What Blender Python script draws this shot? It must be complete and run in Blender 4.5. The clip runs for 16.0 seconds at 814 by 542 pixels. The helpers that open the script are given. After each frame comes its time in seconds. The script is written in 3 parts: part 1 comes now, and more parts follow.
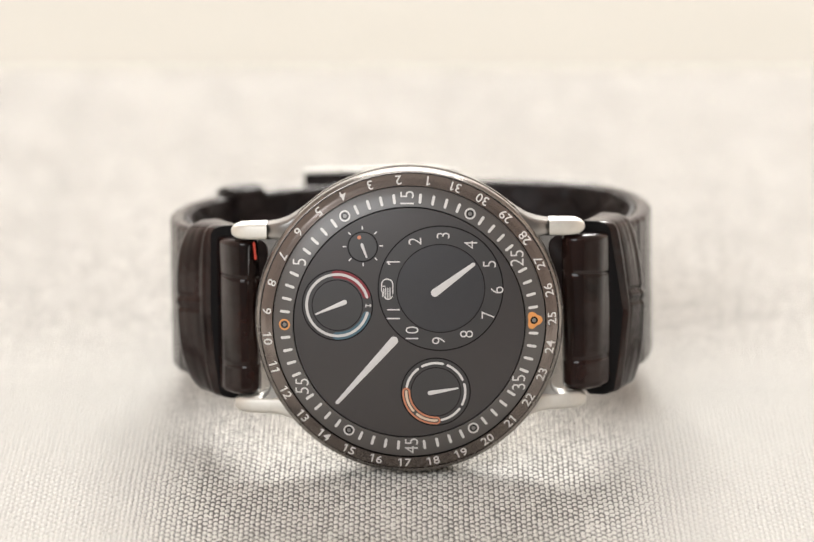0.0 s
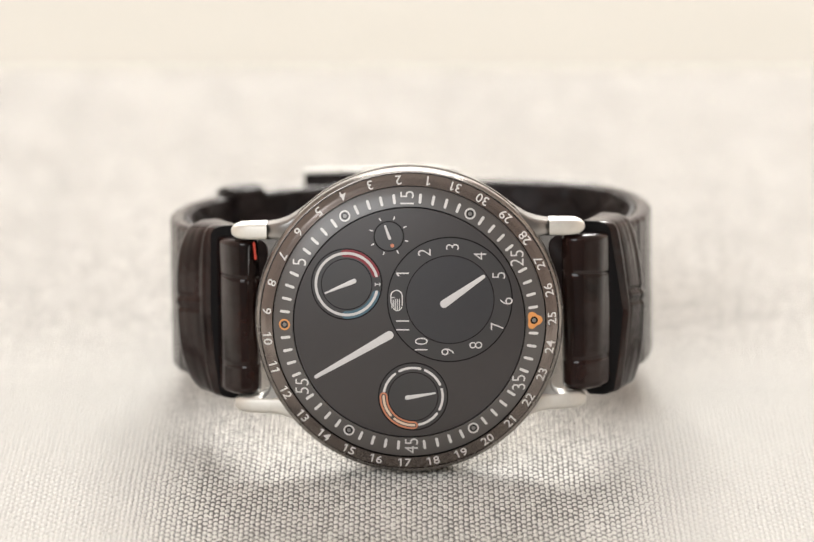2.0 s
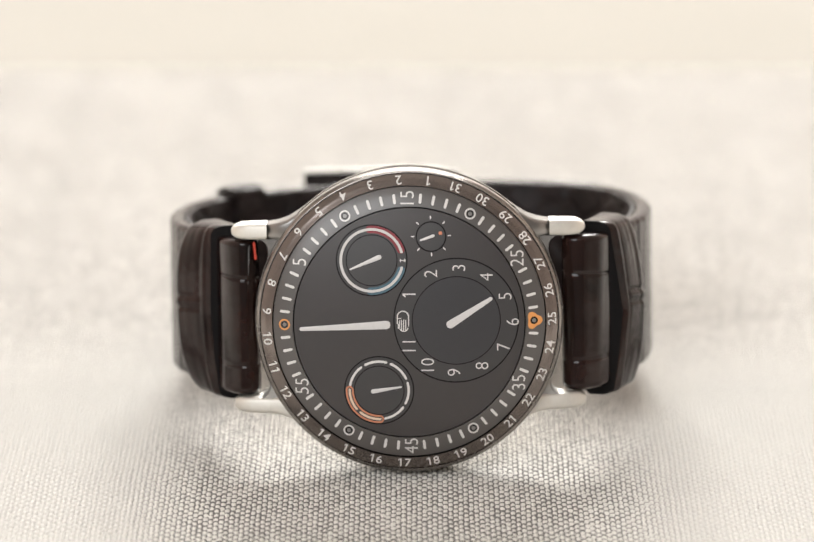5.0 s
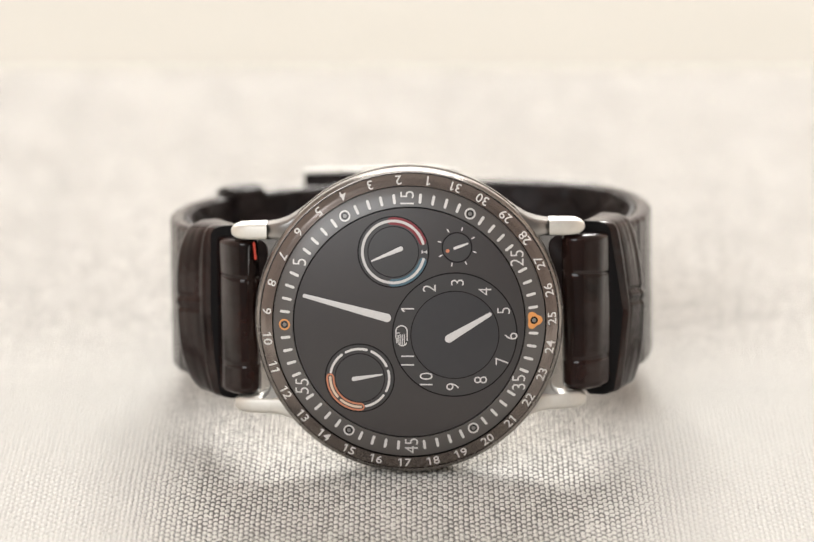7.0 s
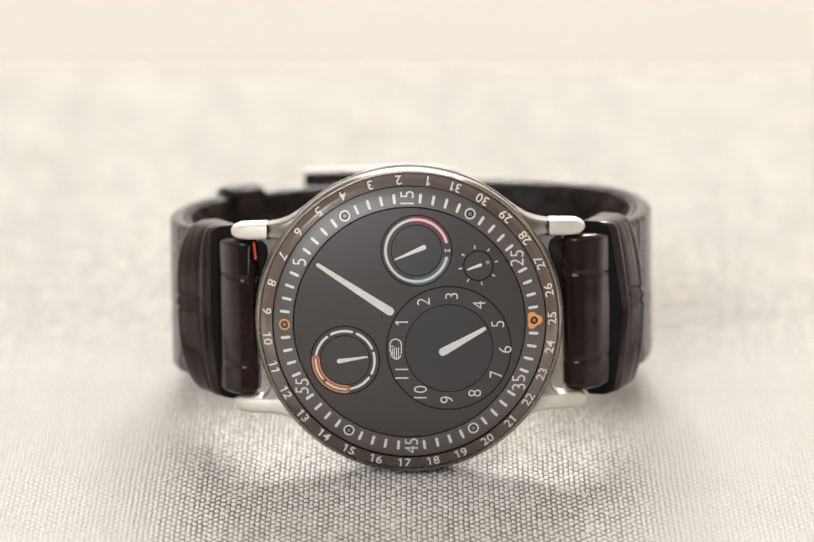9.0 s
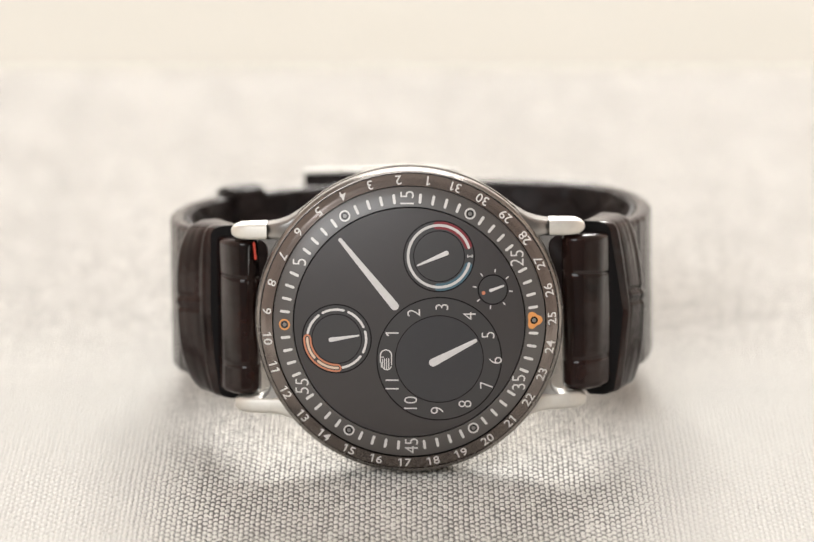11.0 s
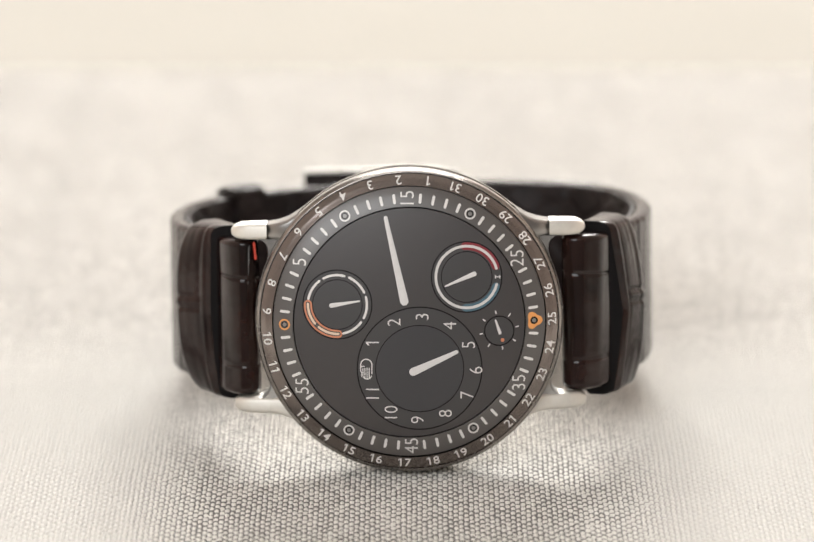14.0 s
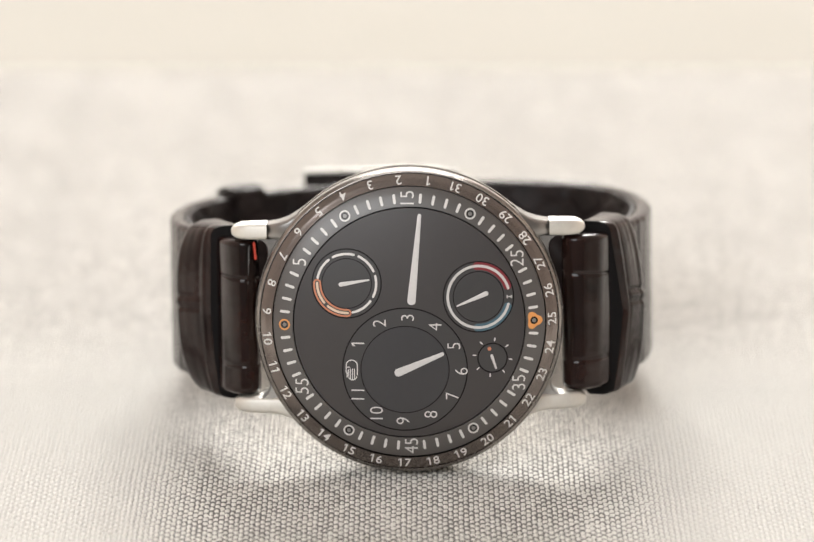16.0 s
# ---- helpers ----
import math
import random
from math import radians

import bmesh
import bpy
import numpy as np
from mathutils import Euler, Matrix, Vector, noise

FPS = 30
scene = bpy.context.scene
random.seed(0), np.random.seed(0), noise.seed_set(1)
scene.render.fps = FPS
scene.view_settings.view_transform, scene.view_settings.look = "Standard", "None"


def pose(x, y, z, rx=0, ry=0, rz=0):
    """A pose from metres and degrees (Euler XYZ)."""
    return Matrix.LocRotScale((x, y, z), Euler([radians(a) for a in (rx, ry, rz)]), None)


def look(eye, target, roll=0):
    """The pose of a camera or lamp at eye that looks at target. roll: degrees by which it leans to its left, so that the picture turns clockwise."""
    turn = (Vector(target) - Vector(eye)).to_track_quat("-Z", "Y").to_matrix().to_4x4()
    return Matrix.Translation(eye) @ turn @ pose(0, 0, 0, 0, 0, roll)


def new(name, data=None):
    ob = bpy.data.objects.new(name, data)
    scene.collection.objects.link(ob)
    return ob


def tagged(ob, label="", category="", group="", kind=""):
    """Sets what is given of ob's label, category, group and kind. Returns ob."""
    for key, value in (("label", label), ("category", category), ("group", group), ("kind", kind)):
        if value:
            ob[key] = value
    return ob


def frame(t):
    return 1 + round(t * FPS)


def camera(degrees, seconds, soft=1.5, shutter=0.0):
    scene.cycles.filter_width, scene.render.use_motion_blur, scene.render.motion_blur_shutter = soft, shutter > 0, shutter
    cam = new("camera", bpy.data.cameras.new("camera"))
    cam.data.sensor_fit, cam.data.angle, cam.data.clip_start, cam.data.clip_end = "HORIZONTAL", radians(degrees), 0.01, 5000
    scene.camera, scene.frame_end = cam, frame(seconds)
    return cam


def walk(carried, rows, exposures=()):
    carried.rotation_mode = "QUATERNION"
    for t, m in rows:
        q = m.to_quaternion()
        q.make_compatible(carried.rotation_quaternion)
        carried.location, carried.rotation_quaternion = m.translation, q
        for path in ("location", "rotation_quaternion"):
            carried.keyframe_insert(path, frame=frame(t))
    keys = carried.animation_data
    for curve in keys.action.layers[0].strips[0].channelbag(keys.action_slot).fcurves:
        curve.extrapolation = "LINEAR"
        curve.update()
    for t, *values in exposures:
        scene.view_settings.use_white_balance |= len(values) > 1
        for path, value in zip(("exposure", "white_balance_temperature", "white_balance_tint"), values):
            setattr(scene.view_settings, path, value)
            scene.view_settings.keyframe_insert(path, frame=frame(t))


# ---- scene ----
MM = 0.001

# ---- camera ----
LEAN = 13.3          # the watch leans back by this much, degrees
CASE_Z = 22.6 * MM   # height of the dial's centre over the cloth
PITCH = 20.5
FOV = 12.5
DIST = 533 * MM

pitch = radians(PITCH)
aim = Vector((-0.33 * MM, 0, CASE_Z)) + 7.2 * MM * Vector((0, math.sin(pitch), math.cos(pitch)))
eye = aim + DIST * Vector((0, -math.cos(pitch), math.sin(pitch)))
cam = camera(FOV, 16.0, soft=1.48)
cam.data.dof.use_dof = True
cam.data.dof.focus_distance = DIST - 3 * MM
cam.data.dof.aperture_fstop = 13
walk(cam, [(0, look(eye, aim)), (16, look(eye, aim))], [(0, 0.0), (9.2, 0.0), (12, -0.015), (16, -0.035)])

# ---- light ----
world = bpy.data.worlds.new("world")
scene.world = world
world.use_nodes = True
world.node_tree.nodes["Background"].inputs[0].default_value = (1.0, 0.98, 0.96, 1)
world.node_tree.nodes["Background"].inputs[1].default_value = 0.15
scene.view_settings.exposure = 0.0


def area_lamp(name, place, target, width, height, watts, colour):
    data = bpy.data.lights.new(name, "AREA")
    data.shape, data.size, data.size_y, data.energy, data.color = "RECTANGLE", width, height, watts, colour
    lamp = new(name, data)
    lamp.matrix_world = look(place, target)
    return lamp


WINDOW = (0.08, 2.72, 1.95)
area_lamp("window_daylight", WINDOW, (0, 0, 0), 1.9, 0.62, 232, (1.0, 0.978, 0.945))
area_lamp("front_window_daylight", (-0.7, -1.72, 1.27), (0, 0, 0.0), 1.5, 0.9, 31, (0.96, 0.98, 1.0))


# ---- materials ----
class Nodes:
    """A small builder of node materials."""

    def __init__(self, name):
        self.mat = bpy.data.materials.new(name)
        self.mat.use_nodes = True
        self.tree = self.mat.node_tree
        self.bsdf = self.tree.nodes["Principled BSDF"]

    def add(self, kind, **values):
        node = self.tree.nodes.new(kind)
        for key, value in values.items():
            node.inputs[key.replace("_", " ")].default_value = value
        return node

    def link(self, a, b):
        self.tree.links.new(a, b)

    def put(self, **values):
        for key, value in values.items():
            self.bsdf.inputs[key.replace("_", " ")].default_value = value

    def coords(self):
        return self.add("ShaderNodeTexCoord").outputs["Object"]

    def noise(self, scale, detail=4, rough=0.6, vector=None):
        node = self.add("ShaderNodeTexNoise", Scale=scale, Detail=detail, Roughness=rough)
        self.link(vector or self.coords(), node.inputs["Vector"])
        return node.outputs["Fac"]

    def ramp(self, fac, stops):
        node = self.add("ShaderNodeValToRGB")
        el = node.color_ramp.elements
        el[0].position, el[0].color = stops[0][0], (*stops[0][1], 1)
        el[1].position, el[1].color = stops[-1][0], (*stops[-1][1], 1)
        for p, c in stops[1:-1]:
            e = el.new(p)
            e.color = (*c, 1)
        self.link(fac, node.inputs["Fac"])
        return node.outputs["Color"]

    def bump(self, height, distance, strength=1.0, normal=None):
        node = self.add("ShaderNodeBump", Strength=strength, Distance=distance)
        self.link(height, node.inputs["Height"])
        if normal:
            self.link(normal, node.inputs["Normal"])
        return node.outputs["Normal"]


def speckled(name, low, high, scale, rough, bump=0.0, metal=0.0, coat=0.0, coat_rough=0.16, rough_spread=0.08, fine=4.0, spec=0.5):
    """Colour that drifts between two tones at two scales, with uneven gloss and a little relief."""
    n = Nodes(name)
    a, b = n.noise(scale), n.noise(scale * fine, 6)
    mix = n.add("ShaderNodeMath")
    mix.operation = "MULTIPLY_ADD"
    n.link(a, mix.inputs[0])
    mix.inputs[1].default_value = 0.6
    half = n.add("ShaderNodeMath")
    half.operation = "MULTIPLY"
    half.inputs[1].default_value = 0.4
    n.link(b, half.inputs[0])
    n.link(half.outputs[0], mix.inputs[2])
    n.link(n.ramp(mix.outputs[0], [(0.3, low), (0.7, high)]), n.bsdf.inputs["Base Color"])
    r = n.ramp(b, [(0.3, (rough - rough_spread,) * 3), (0.7, (rough + rough_spread,) * 3)])
    n.link(r, n.bsdf.inputs["Roughness"])
    n.put(Metallic=metal, Coat_Weight=coat, Coat_Roughness=coat_rough, Specular_IOR_Level=spec)
    if bump:
        n.link(n.bump(b, bump), n.bsdf.inputs["Normal"])
    return n.mat


M_DIAL = speckled("dial_grey", (0.0298, 0.0248, 0.0243), (0.0322, 0.0272, 0.0267), 900, 0.42, 0.000004, coat=0.22, coat_rough=0.3, rough_spread=0.03)
M_HOUR = speckled("hour_disc_grey", (0.026, 0.0235, 0.024), (0.029, 0.0265, 0.027), 900, 0.45, 0.000004, coat=0.3, coat_rough=0.3, rough_spread=0.03)
M_HOUR_IN = speckled("hour_centre_grey", (0.0200, 0.0188, 0.0215), (0.0225, 0.0213, 0.0242), 900, 0.45, 0.000004, coat=0.3, coat_rough=0.3, rough_spread=0.03)
M_RING = speckled("minute_ring_grey", (0.074, 0.066, 0.062), (0.080, 0.072, 0.067), 1200, 0.34, 0.000004, coat=0.35, coat_rough=0.3, rough_spread=0.03)
M_DATE = speckled("date_ring_brown", (0.156, 0.130, 0.117), (0.166, 0.138, 0.124), 2500, 0.26, 0.0, metal=0.8, coat=0.6, coat_rough=0.1, rough_spread=0.015)
M_GAP = speckled("gap_black", (0.004, 0.004, 0.004), (0.008, 0.007, 0.007), 900, 0.5, spec=0.15)
M_WHITE = speckled("paint_white", (0.59, 0.575, 0.555), (0.65, 0.635, 0.615), 1500, 0.45, 0.000006, coat=0.2)
M_HANDW = speckled("pointer_white", (0.54, 0.525, 0.515), (0.60, 0.585, 0.575), 1500, 0.4, 0.000006, coat=0.2)
M_PALE = speckled("paint_pale_grey", (0.49, 0.48, 0.465), (0.56, 0.545, 0.53), 1500, 0.45, coat=0.2)
M_ORANGE = speckled("paint_orange", (0.62, 0.26, 0.07), (0.72, 0.32, 0.10), 1500, 0.45, coat=0.2)
M_CREAM = speckled("paint_cream", (0.58, 0.46, 0.34), (0.64, 0.52, 0.39), 1500, 0.45, coat=0.2)
M_COPPER = speckled("paint_copper", (0.46, 0.16, 0.08), (0.55, 0.21, 0.11), 1500, 0.45, coat=0.2)
M_RED = speckled("paint_red", (0.17, 0.008, 0.016), (0.21, 0.013, 0.021), 1500, 0.45, coat=0.2)
M_BLUE = speckled("paint_blue", (0.045, 0.10, 0.135), (0.06, 0.125, 0.16), 1500, 0.45, coat=0.2)
M_STEEL = speckled("polished_steel", (0.70, 0.67, 0.62), (0.78, 0.75, 0.70), 300, 0.16, 0.0, metal=1.0, rough_spread=0.02)
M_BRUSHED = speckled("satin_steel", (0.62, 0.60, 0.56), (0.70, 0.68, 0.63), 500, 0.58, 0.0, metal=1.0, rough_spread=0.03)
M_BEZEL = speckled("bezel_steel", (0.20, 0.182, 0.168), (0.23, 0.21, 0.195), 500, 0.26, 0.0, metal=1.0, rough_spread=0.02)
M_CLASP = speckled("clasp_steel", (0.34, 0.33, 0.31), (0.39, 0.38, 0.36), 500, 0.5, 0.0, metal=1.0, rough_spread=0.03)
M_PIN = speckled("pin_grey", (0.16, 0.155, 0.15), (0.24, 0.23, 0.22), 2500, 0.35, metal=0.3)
# same steel, darkened: the dark surroundings it mirrors are put into the colour
M_STEEL_SHADED = speckled("shaded_steel", (0.25, 0.24, 0.23), (0.27, 0.26, 0.25), 1500, 0.3, 0.0, metal=1.0, rough_spread=0.03)
M_THREAD = speckled("red_thread", (0.42, 0.03, 0.015), (0.55, 0.05, 0.02), 3000, 0.7, 0.00003)
M_PLASTER = speckled("wall_plaster", (0.17, 0.168, 0.166), (0.21, 0.208, 0.206), 3, 0.8, 0.0006)
M_CEIL = speckled("white_plaster", (0.76, 0.745, 0.73), (0.81, 0.795, 0.78), 3, 0.8, 0.0006)
M_SIDE = speckled("tan_plaster", (0.58, 0.505, 0.455), (0.64, 0.565, 0.515), 3, 0.8, 0.0006)
M_FLOOR = speckled("floor_wood", (0.16, 0.13, 0.11), (0.22, 0.18, 0.15), 5, 0.5, 0.0005)
M_FRAME = speckled("window_paint", (0.76, 0.74, 0.70), (0.80, 0.78, 0.74), 20, 0.4, 0.0002)
M_TABLE = speckled("cream_tabletop", (0.332, 0.316, 0.282), (0.352, 0.336, 0.302), 12, 0.85, 0.0001, spec=0.1)
M_LEG = speckled("table_leg_wood", (0.28, 0.20, 0.13), (0.36, 0.26, 0.17), 25, 0.5, 0.0003)


def leather(name, low, high, rough, bump, spec=0.22, cells=0.0, coat=0.0):
    """Glazed leather: fine pores, soft wrinkles, drifting brown and, if asked for, the borders of scales."""
    n = Nodes(name)
    pores, wrinkle = n.noise(2600, 5), n.noise(420, 6, 0.65)
    n.link(n.ramp(n.noise(160, 5), [(0.3, low), (0.7, high)]), n.bsdf.inputs["Base Color"])
    n.link(n.ramp(wrinkle, [(0.3, (rough - 0.03,) * 3), (0.7, (rough + 0.06,) * 3)]), n.bsdf.inputs["Roughness"])
    first = n.bump(wrinkle, bump * 3, 0.7)
    n.link(n.bump(pores, bump, 0.6, first), n.bsdf.inputs["Normal"])
    if cells:
        edge = n.add("ShaderNodeTexVoronoi", Scale=cells)
        edge.feature = "DISTANCE_TO_EDGE"
        n.link(n.coords(), edge.inputs["Vector"])
        border = n.ramp(edge.outputs["Distance"], [(0.02, (0, 0, 0)), (0.14, (1, 1, 1))])
        n.link(n.bump(border, 0.0003, 0.9, first), n.bsdf.inputs["Normal"])
    n.put(Specular_IOR_Level=spec, Coat_Weight=coat, Coat_Roughness=0.16)
    return n.mat


M_LEATHER = leather("brown_leather", (0.0038, 0.0015, 0.0012), (0.0185, 0.0064, 0.0046), 0.19, 0.000008, 0.22, 0.0, 0.14)
M_EDGE = speckled("black_edge_paint", (0.004, 0.0035, 0.0035), (0.008, 0.007, 0.007), 1500, 0.6, 0.00001, spec=0.08)
M_LINING = leather("dark_lining", (0.004, 0.0028, 0.0028), (0.016, 0.010, 0.0095), 0.42, 0.00003, 0.16, 190)


def cloth_material(name, low, high):
    """Natural linen: thread by thread drift of cream, slubs, and a fuzzy sheen; both threads share one tone where the
    weave is closed, darkened for the light's fall-off.
    """
    n = Nodes(name)
    coords = n.coords()
    base = n.ramp(n.noise(55, 5, 0.6, coords), [(0.3, low), (0.7, high)])
    stretch = n.add("ShaderNodeMapping")
    stretch.inputs["Scale"].default_value = (1500, 500, 400)
    n.link(coords, stretch.inputs["Vector"])
    slub = n.noise(1.0, 4, 0.6, stretch.outputs["Vector"])
    mix = n.add("ShaderNodeMix")
    mix.data_type, mix.blend_type = "RGBA", "MULTIPLY"
    mix.inputs["Factor"].default_value = 1.0
    n.link(base, mix.inputs["A"])
    n.link(n.ramp(slub, [(0.3, (0.86, 0.855, 0.85)), (0.65, (1, 1, 1))]), mix.inputs["B"])
    even = n.add("ShaderNodeMix")
    even.data_type = "RGBA"
    closed = n.add("ShaderNodeAttribute")
    closed.attribute_name = "closed"
    n.link(closed.outputs["Fac"], even.inputs["Factor"])
    n.link(mix.outputs["Result"], even.inputs["A"])
    # shared tone set dark: the light's fall-off at the sides is in the colour
    even.inputs["B"].default_value = (0.445, 0.432, 0.405, 1)
    n.link(even.outputs["Result"], n.bsdf.inputs["Base Color"])
    n.put(Roughness=0.85, Sheen_Weight=0.08, Sheen_Roughness=0.5, Specular_IOR_Level=0.2)
    n.link(n.bump(n.noise(6000, 4, 0.6, coords), 0.00008), n.bsdf.inputs["Normal"])
    return n.mat


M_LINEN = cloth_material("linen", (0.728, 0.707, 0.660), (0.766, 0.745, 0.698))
# darker than cream: the shade in the weave's gaps is put into this colour
M_WEFT_SHADED = cloth_material("linen_weft_shaded", (0.175, 0.167, 0.157), (0.235, 0.225, 0.212))


# ---- mesh helpers ----
def finish(name, bm, material, parent=None, label="", smooth=True, angle=35):
    mesh = bpy.data.meshes.new(name)
    bmesh.ops.recalc_face_normals(bm, faces=bm.faces)
    for f in bm.faces:
        f.smooth = smooth
    if smooth:
        for e in bm.edges:
            if len(e.link_faces) == 2 and e.calc_face_angle(0) > radians(angle):
                e.smooth = False
    bm.to_mesh(mesh)
    bm.free()
    mesh.materials.append(material)
    ob = new(name, mesh)
    if parent:
        ob.parent = parent
    if label:
        ob["label"] = label
    return ob


def part(name, bm, material, parent, label="", angle=35):
    return finish(name, bm, material, parent, label, True, angle)


def box(bm, x0, x1, y0, y1, z0, z1, bevel=0.0, seg=2):
    made = bmesh.ops.create_cube(bm, size=1, matrix=Matrix.LocRotScale(
        ((x0 + x1) / 2, (y0 + y1) / 2, (z0 + z1) / 2), None, (abs(x1 - x0), abs(y1 - y0), abs(z1 - z0))))
    if bevel:
        edges = list({e for v in made["verts"] for e in v.link_edges})
        bmesh.ops.bevel(bm, geom=edges, offset=bevel, segments=seg, affect="EDGES", profile=0.5)
    return bm


def lathe(profile, steps=160, bm=None, close=False):
    """Turns a profile of (radius, z) in mm about the z axis."""
    bm = bm or bmesh.new()
    rows = []
    for r, z in profile:
        if r < 1e-6:
            rows.append([bm.verts.new((0, 0, z * MM))])
        else:
            rows.append([bm.verts.new((r * MM * math.cos(2 * math.pi * k / steps), r * MM * math.sin(2 * math.pi * k / steps), z * MM)) for k in range(steps)])
    pairs = list(zip(rows, rows[1:])) + ([(rows[-1], rows[0])] if close else [])
    for a, b in pairs:
        for k in range(steps):
            j = (k + 1) % steps
            if len(a) == 1:
                bm.faces.new((a[0], b[k], b[j]))
            elif len(b) == 1:
                bm.faces.new((a[k], b[0], a[j]))
            else:
                bm.faces.new((a[k], b[k], b[j], a[j]))
    return bm


DOME = 125.0   # radius of the middle of the dial's dome, mm
APEX = 3.13
EDGE = 16.5


def dome(r):
    """Height of the dial's face over its rim at the radius r, mm."""
    inner = min(r, EDGE)
    z = APEX - (DOME - math.sqrt(DOME * DOME - inner * inner))
    s = max(0.0, r - EDGE)
    return z - 0.133 * s - 0.06 * s * s


def cap(r):
    return -(DOME - math.sqrt(DOME * DOME - r * r))


def solid(bm, outline_sets, height, lift, base):
    """Raised flat shapes: each outline, in mm, becomes a slab that follows the surface height(r)."""
    for pts in outline_sets:
        top = [bm.verts.new((x * MM, y * MM, (height(math.hypot(x, y)) + lift) * MM)) for x, y in pts]
        low = [bm.verts.new((x * MM, y * MM, (height(math.hypot(x, y)) + base) * MM)) for x, y in pts]
        bm.faces.new(top)
        for i in range(len(pts)):
            j = (i + 1) % len(pts)
            bm.faces.new((top[i], top[j], low[j], low[i]))
    return bm


def band(bm, r0, r1, a0, a1, height, lift, base, steps=0, cx=0.0, cy=0.0, round_ends=False):
    """A slab along an arc; angles in degrees clockwise from the top. It follows the surface."""
    full = abs(a1 - a0) >= 359.9
    steps = steps or max(4, int(abs(a1 - a0) / 3))
    rm, hw = (r0 + r1) / 2, (r1 - r0) / 2
    rows = []
    cuts = []
    if round_ends and not full:
        for k in range(4):
            f = math.sin(math.pi / 2 * k / 4)
            cuts.append((a0 - math.degrees(hw / rm) * math.cos(math.asin(f)), max(0.05, f)))
    cuts += [(a0 + (a1 - a0) * k / steps, 1.0) for k in range(steps + (0 if full else 1))]
    if round_ends and not full:
        for k in range(3, -1, -1):
            f = math.sin(math.pi / 2 * k / 4)
            cuts.append((a1 + math.degrees(hw / rm) * math.cos(math.asin(f)), max(0.05, f)))
    for a, w in cuts:
        s, c = math.sin(radians(a)), math.cos(radians(a))
        row = []
        for r, l in ((rm - hw * w, base), (rm - hw * w, lift), (rm + hw * w, lift), (rm + hw * w, base)):
            x, y = cx + r * s, cy + r * c
            row.append(bm.verts.new((x * MM, y * MM, (height(math.hypot(x, y)) + l) * MM)))
        rows.append(row)
    for i in range(len(rows) if full else len(rows) - 1):
        a, b = rows[i], rows[(i + 1) % len(rows)]
        for k in range(3):
            bm.faces.new((a[k], a[k + 1], b[k + 1], b[k]))
    if not full:
        bm.faces.new(rows[0])
        bm.faces.new(rows[-1][::-1])
    return bm


def disc(bm, radius, height, lift, base, rings=8, steps=96, inner=0.0):
    """A thin disc that follows the surface, with a small chamfer at its rim."""
    prof = [(inner + (radius - inner) * k / rings, 0) for k in range(rings)]
    prof = [(r, height(r) + lift) for r, _ in prof]
    prof += [(radius - 0.04, height(radius) + lift), (radius, height(radius) + lift - 0.03), (radius, height(radius) + base)]
    if inner > 0:
        prof = [(inner, height(inner) + base)] + prof
    return lathe(prof, steps, bm)


def pointer(tail, tip, w0, w1, angle, height, lift, base, bm=None):
    """A tapered bar with round ends that follows the surface; its length lies along the angle clockwise from the top."""
    bm = bm or bmesh.new()
    cuts = []
    for k in range(5):
        a = math.pi / 2 * k / 5
        cuts.append((tail - w0 * math.cos(a), max(0.02, w0 * math.sin(a))))
    n = max(2, int((tip - tail) / 0.6))
    for k in range(n + 1):
        f = k / n
        cuts.append((tail + (tip - w1 - tail) * f, w0 + (w1 - w0) * f))
    for k in range(4, -1, -1):
        a = math.pi / 2 * k / 5
        cuts.append((tip - w1 + w1 * math.cos(a), max(0.02, w1 * math.sin(a))))
    c, s = math.cos(radians(angle)), math.sin(radians(angle))
    rows = []
    for y, w in cuts:
        row = []
        for x, l in ((-w, base), (-w, lift - 0.02), (-w * 0.8, lift), (w * 0.8, lift), (w, lift - 0.02), (w, base)):
            px, py = x * c + y * s, -x * s + y * c
            row.append(bm.verts.new((px * MM, py * MM, (height(math.hypot(px, py)) + l) * MM)))
        rows.append(row)
    for a, b in zip(rows, rows[1:]):
        for k in range(5):
            bm.faces.new((a[k], a[k + 1], b[k + 1], b[k]))
    bm.faces.new(rows[0])
    bm.faces.new(rows[-1])
    return bm


def taper(tail, tip, w0, w1, angle):
    """Outline of a pointer with round ends, along an angle clockwise from the top."""
    pts = []
    for k in range(9):
        a = math.pi * k / 8
        pts.append((w0 * math.cos(math.pi + a), tail + w0 * math.sin(math.pi + a)))
    for k in range(9):
        a = math.pi * k / 8
        pts.append((w1 * math.cos(a), tip - w1 + w1 * math.sin(a)))
    c, s = math.cos(radians(angle)), math.sin(radians(angle))
    return [(x * c + y * s, -x * s + y * c) for x, y in pts]


def pill(x, y, length, width, angle):
    """Outline of a bar with round ends, centred at x, y, its length along the angle clockwise from the top."""
    return [(x + a, y + b) for a, b in taper(-length / 2 + width / 2, length / 2, width / 2, width / 2, angle)]


